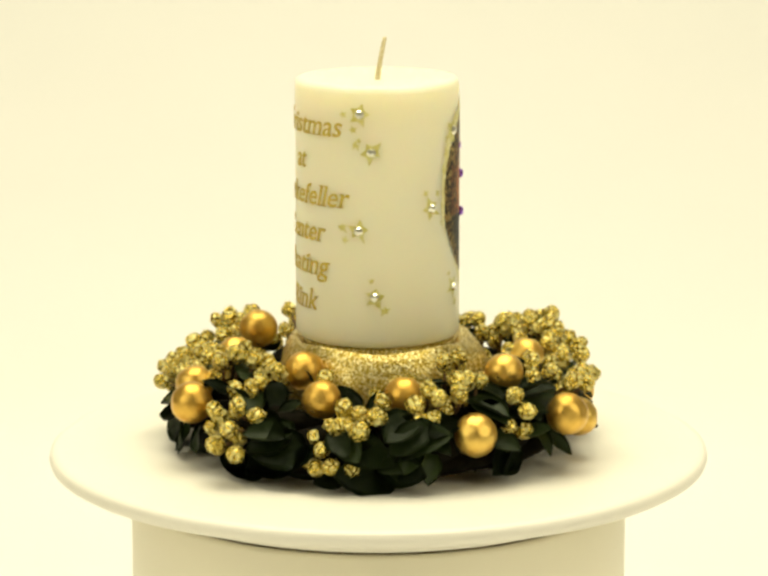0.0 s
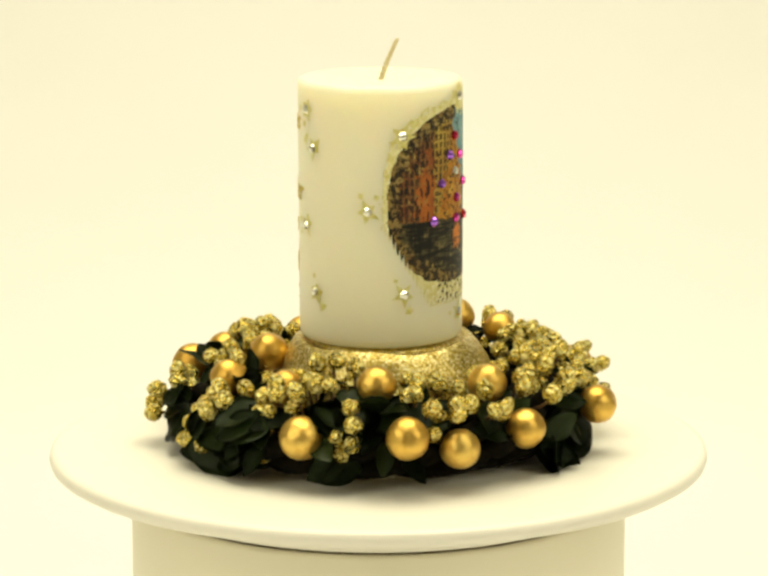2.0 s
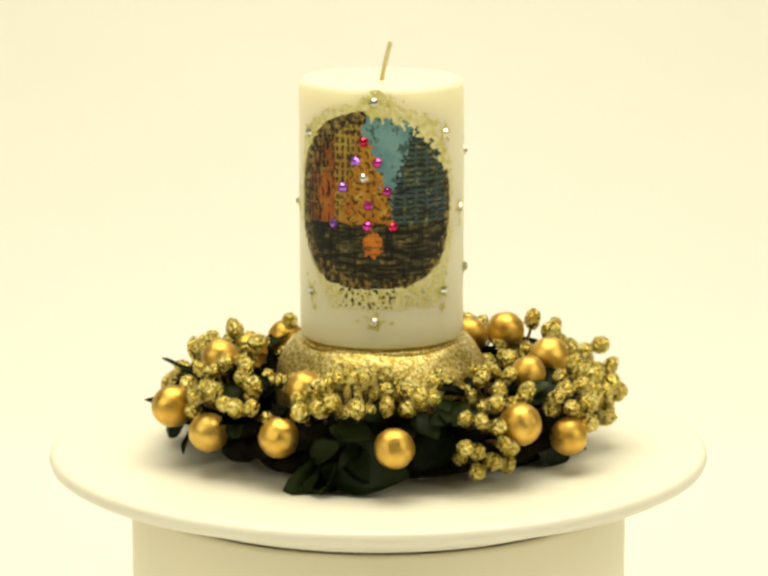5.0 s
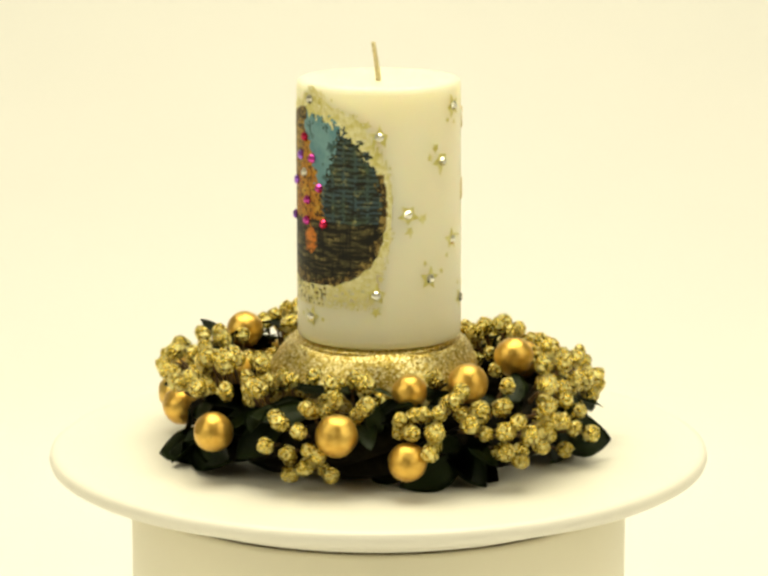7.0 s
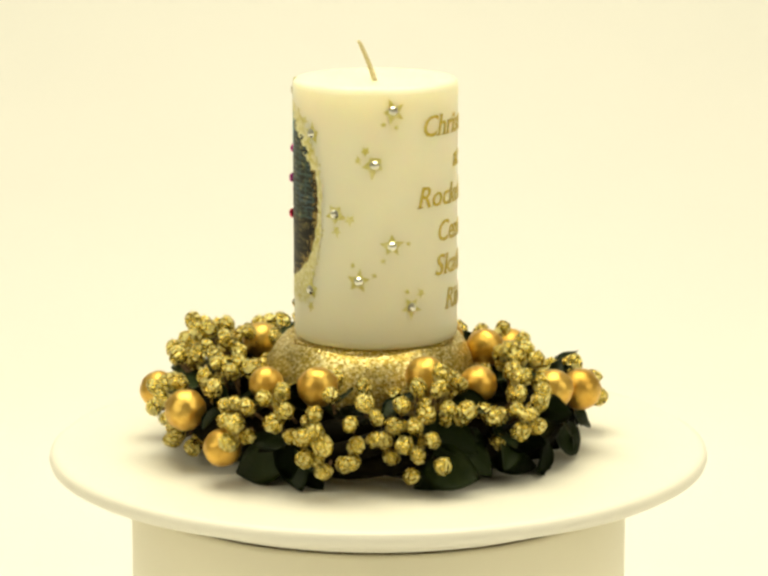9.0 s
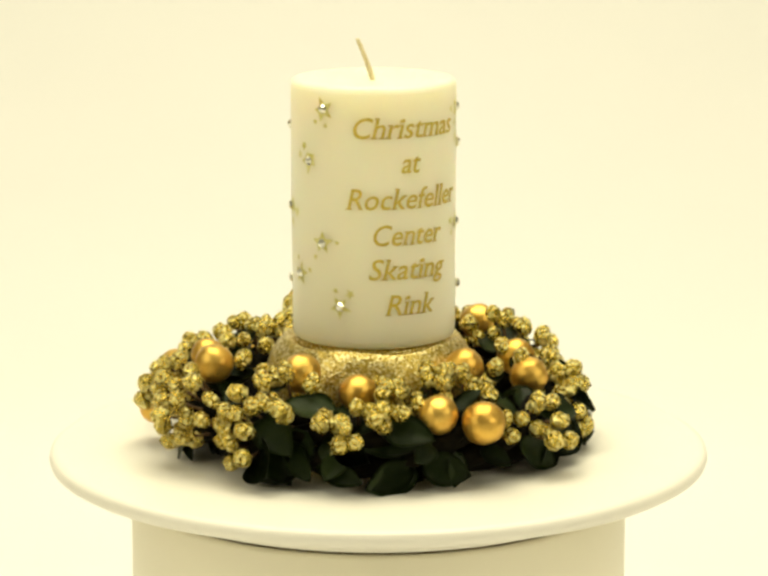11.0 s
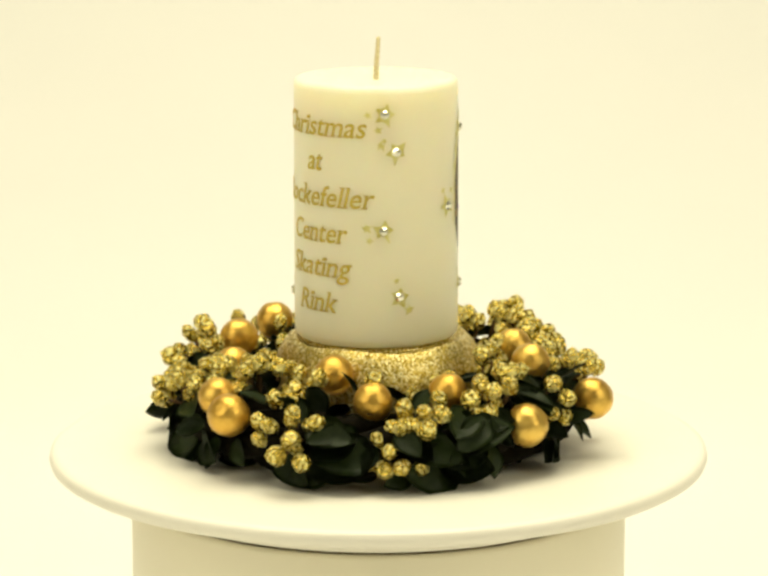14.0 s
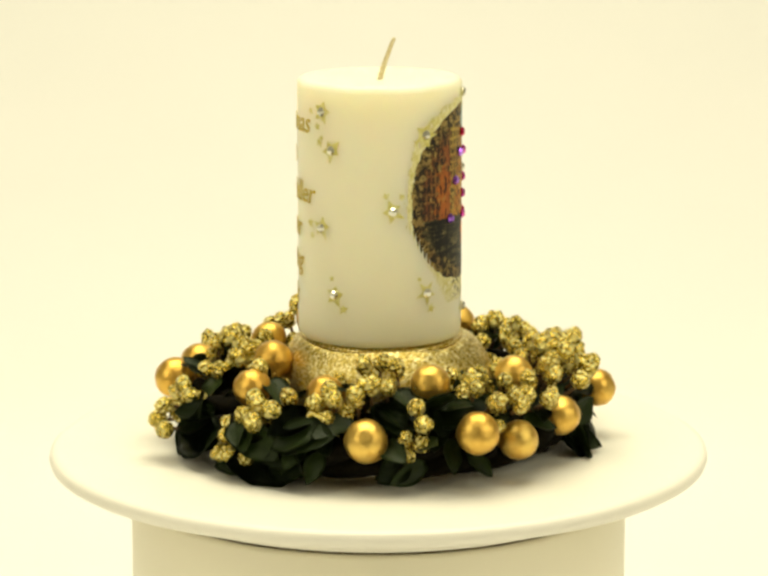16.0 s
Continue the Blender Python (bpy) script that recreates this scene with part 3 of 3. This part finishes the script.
LEAVES += [(252, 75.4, 14.8, 236, 80.4, 13.5), (257, 73.4, 22.1, 262, 81.0, 16.2), (259, 73.9, 20.8, 265, 80.5, 13.5), (259, 74.4, 19.8, 273, 80.3, 12.9), (261, 74.2, 7.0, 254, 78.7, 4.6), (274, 75.2, 15.5, 277, 78.8, 4.9), (280, 74.8, 18.1, 277, 80.1, 10.5)]
LEAVES += [(281, 68.2, 28.1, 272, 79.3, 20.8), (282, 75.2, 15.7, 271, 80.3, 10.5), (284, 74.8, 25.5, 273, 80.3, 16.7), (285, 75.4, 14.4, 283, 79.4, 6.6), (290, 49.6, 33.7, 289, 57.7, 34.0), (293, 69.5, 27.0, 284, 78.7, 22.3), (299, 65.4, 29.0, 309, 78.4, 23.1)]
LEAVES += [(302, 58.6, 31.9, 314, 77.9, 24.2), (302, 62.1, 31.3, 306, 77.8, 24.5), (302, 74.8, 18.4, 306, 81.0, 15.3), (306, 56.5, 28.8, 315, 63.2, 28.2), (306, 56.5, 32.0, 315, 53.1, 34.0), (308, 57.1, 35.0, 310, 64.7, 31.0), (309, 75.4, 12.3, 301, 79.1, 5.7)]
LEAVES += [(311, 57.9, 27.0, 314, 66.1, 31.0), (314, 74.9, 9.6, 304, 78.7, 4.8), (315, 68.8, 27.8, 337, 78.7, 27.7), (318, 66.7, 29.0, 315, 80.0, 18.0), (321, 67.1, 29.0, 325, 74.1, 31.0), (321, 74.6, 19.0, 320, 79.7, 7.8), (323, 65.3, 29.0, 317, 78.5, 22.9)]
LEAVES += [(329, 63.2, 22.5, 326, 72.8, 15.7), (347, 72.9, 22.7, 353, 80.0, 18.2), (349, 58.1, 31.9, 341, 59.4, 34.0), (357, 66.6, 29.0, 348, 79.2, 21.0)]
# the largest leaves, which reach out at the rim
LEAVES += [(277, 70.5, 8.0, 260, 80.5, 7.5), (17, 73.3, 13.0, 38, 83.7, 9.5), (27, 68.0, 21.5, 41, 77.0, 23.5), (16, 69.5, 7.0, 18, 83.3, 3.0), (71, 72.0, 20.0, 71, 83.0, 27.0)]
LEAVES += [(72, 52.0, 33.0, 77, 62.5, 35.5), (21, 69.0, 7.0, 11, 84.6, 3.0), (318, 67.0, 29.0, 318, 80.5, 36.5), (142, 74.5, 11.0, 152, 88.5, 8.0), (166, 71.5, 20.0, 165, 83.0, 15.0)]
LEAVES += [(102, 70.0, 19.0, 109, 79.7, 3.0), (107, 72.0, 19.5, 113, 77.8, 8.0), (269, 71.5, 17.0, 287, 80.0, 23.0), (281, 67.0, 24.5, 288, 79.5, 15.0), (269, 73.5, 11.0, 281, 81.5, 8.0), (312, 77.5, 18.0, 314, 86.0, 20.0)]
LEAVES += [(286, 45.0, 32.0, 306, 59.5, 36.0), (172, 69.5, 21.5, 190, 74.0, 17.5), (190, 72.3, 8.0, 176, 79.0, 3.0)]
# upright leaves of the inner ring and between the pearls
LEAVES += [(181, 50.0, 26.5, 179, 49.5, 36.0), (201, 50.5, 23.5, 200, 49.5, 34.0), (195, 62.5, 19.0, 201, 62.0, 26.0), (331, 62.2, 28.0, 332, 58.5, 38.0), (344, 66.6, 30.0, 330, 71.2, 26.0), (326, 75.5, 13.5, 330, 79.0, 6.0), (333, 68.0, 22.0, 336, 72.0, 28.0), (2, 68.0, 20.0, 4, 72.5, 27.0)]


RND = random.Random(5)


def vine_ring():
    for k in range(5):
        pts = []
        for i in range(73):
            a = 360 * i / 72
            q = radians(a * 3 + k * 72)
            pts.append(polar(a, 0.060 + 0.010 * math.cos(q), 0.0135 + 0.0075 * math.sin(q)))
        part("vine", tube(pts, 0.0042, 8), VINE, WREATH, "twisted vine, coloured near black for the shade inside the wreath")


vine_ring()


def pearl_mesh():
    bm = bmesh.new()
    bmesh.ops.create_uvsphere(bm, u_segments=28, v_segments=18, radius=1.0)
    for v in bm.verts:
        s = 1 + 0.035 * noise.noise(v.co * 1.6) + 0.008 * noise.noise(v.co * 5)
        dent = 0.06 * max(0.0, 1 - (v.co - Vector((0, 0, 1))).length * 3.2)
        v.co *= s - dent
    return mesh_of("pearl", bm)


def berry_mesh(seed, long):
    bm = bmesh.new()
    bmesh.ops.create_icosphere(bm, subdivisions=2, radius=1.0)
    for v in bm.verts:
        c = v.co.copy()
        s = 1 + 0.16 * noise.noise(c * 3.0 + Vector((seed, 0, 0))) + 0.12 * noise.noise(c * 7 + Vector((0, seed, 0)))
        v.co = Vector((c.x * s, c.y * s, c.z * s * long)) / long ** 0.4
    return mesh_of("berry", bm)


def leaf_mesh(seed):
    """A cupped pointed leaf, 1 long from its stalk along y, with a midrib and thickness."""
    rnd = random.Random(seed)
    bend, cup = rnd.uniform(-0.18, 0.02), rnd.uniform(0.15, 0.4)
    wide = rnd.uniform(0.52, 0.82)
    bm = bmesh.new()
    rows = []
    for i in range(11):
        s = i / 10
        w = wide * 0.5 * (math.sin(math.pi * min(1, s * 0.93 + 0.07)) ** 0.75) * (1.08 - 0.25 * s)
        if i == 10:
            w = 0.012
        row = []
        for j in range(7):
            u = (j - 3) / 3
            z = bend * s * s + cup * (u * w) ** 2 * 2 - 0.02 * (1 - abs(u)) + 0.025 * math.sin(s * 9 + seed) * abs(u)
            row.append(bm.verts.new((u * w, s, z)))
        rows.append(row)
    for a, b in zip(rows, rows[1:]):
        for j in range(6):
            bm.faces.new((a[j], a[j + 1], b[j + 1], b[j]))
    bmesh.ops.solidify(bm, geom=bm.faces[:], thickness=0.03)
    return mesh_of("leaf", bm)


PEARL_MESH = pearl_mesh()
PEARL_MESH.materials.append(PEARL)
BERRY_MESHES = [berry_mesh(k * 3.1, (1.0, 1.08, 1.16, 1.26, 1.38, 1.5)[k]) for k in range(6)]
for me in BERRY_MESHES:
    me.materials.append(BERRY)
LEAF_MESHES = [leaf_mesh(k) for k in range(6)]
for me in LEAF_MESHES:
    me.materials.append(LEAF)


def outward(p):
    """The way out of the wreath's ring at p."""
    flat = Vector((p.x, p.y, 0)).normalized()
    return (p - flat * 0.057 - Vector((0, 0, 0.013))).normalized()


def place(ob, p, way, size, spin=0.0):
    q = Vector(way).to_track_quat("Z", "Y").to_matrix().to_4x4()
    ob.matrix_basis = Matrix.Translation(p) @ q @ Matrix.Rotation(spin, 4, "Z") @ Matrix.Diagonal((size, size, size, 1))


for deg, r, z, size in PEARLS:
    p = polar(deg, r / 1000, z / 1000)
    place(part("pearl", PEARL_MESH, None, WREATH, "glossy gold pearl bead"), p, outward(p) + Vector((RND.uniform(-.3, .3), RND.uniform(-.3, .3), RND.uniform(-.2, .3))), size / 1000, RND.uniform(0, 6))


def berry(p, size):
    way = (outward(p) + Vector((RND.uniform(-.6, .6), RND.uniform(-.6, .6), RND.uniform(-.2, .6)))).normalized()
    ob = part("berry", RND.choice(BERRY_MESHES), None, WREATH)
    place(ob, p, way, size, RND.uniform(0, 6))
    return ob, way


for deg, r, z in BERRIES:
    p = polar(deg, r / 1000, max(z / 1000, 0.0036))
    fruit, way = berry(p, RND.uniform(0.0031, 0.0038))
    root = p - outward(p) * 0.011
    stem = part("stem", tube([p - way * 0.002, (p + root) / 2 - way * 0.002, root], 0.0006, 5), STEM, fruit, "thin brown wire stem")
    stem.matrix_parent_inverse = fruit.matrix_basis.inverted()

# berries deeper in the same sprigs
for k, (deg, r, z) in enumerate(BERRIES):
    p = polar(deg, r / 1000, z / 1000)
    side = Vector((-p.y, p.x, 0)).normalized()
    q = p - outward(p) * RND.uniform(0.0055, 0.0075) + side * RND.choice((-1, 1)) * RND.uniform(0.003, 0.0045) + Vector((0, 0, RND.uniform(-0.003, 0.003)))
    if k % 2 and 0.005 < q.z < 0.030 and all((polar(d, s / 1000, h / 1000) - q).length > size / 1000 + 0.002 for d, s, h, size in PEARLS):
        berry(q, RND.uniform(0.0028, 0.0034))

# berries on the inner slope, seen over the far side of the ring
for k in range(34):
    a = radians(RND.uniform(80, 150))
    berry(polar(k * 360 / 34 + RND.uniform(-4, 4), 0.057 + 0.017 * math.cos(a), 0.014 + 0.022 * math.sin(a)), RND.uniform(0.0028, 0.0035))


def leaf(base, tip):
    way = tip - base
    size = min(max(way.length * 1.05, 0.0125), 0.031)
    y = way.normalized()
    up = outward(base * 0.5 + tip * 0.5) + Vector((0, 0, 0.35))
    x = y.cross(up).normalized()
    z = x.cross(y)
    m = Matrix((x, y, z)).transposed().to_4x4()
    ob = part("leaf", RND.choice(LEAF_MESHES), None, WREATH)
    ob.matrix_basis = Matrix.Translation(base) @ m @ Matrix.Diagonal((size, size, size, 1))


for d0, r0, z0, d1, r1, z1 in LEAVES:
    base, tip = polar(d0, r0 / 1000, z0 / 1000), polar(d1, r1 / 1000, max(z1, 3.0) / 1000)
    leaf(base - outward(base) * 0.002, tip)
# leaves of the under layer, close to the vines and behind the pearls
for k in range(56):
    a = k * 360 / 56 + RND.uniform(-3, 3)
    tier = k % 4
    z = (0.011, 0.019, 0.026, 0.033)[tier] + RND.uniform(-0.002, 0.002)
    base = polar(a, (0.058, 0.061, 0.058, 0.052)[tier], z)
    tip = polar(a + RND.choice((-1, 1)) * RND.uniform(5, 13), (0.069, 0.069, 0.065, 0.057)[tier] + RND.uniform(-0.001, 0.003), max(0.004, z - RND.uniform(0.002, 0.010)))
    if all((polar(d, r / 1000, h / 1000) - q).length > 0.0085 for d, r, h, size in PEARLS for q in (tip, (base + tip) / 2)):
        leaf(base, tip)


# ---- what turns: plate, holder, wreath and candle, all about the plate's axis ----
def motions():
    times = [k * 0.5 for k in range(33)]
    for thing, x, y in ((PLATE, 0, 0), (HOLDER, 0.0010, 0.0022), (WREATH, 0, 0), (CANDLE, -0.0002, 0.0015)):
        rows = []
        for t in times:
            turn = Matrix.Rotation(radians(-RATE * t), 4, "Z")
            rows.append((t, turn @ Matrix.Translation((x, y, 0))))
        walk(thing, rows)


motions()
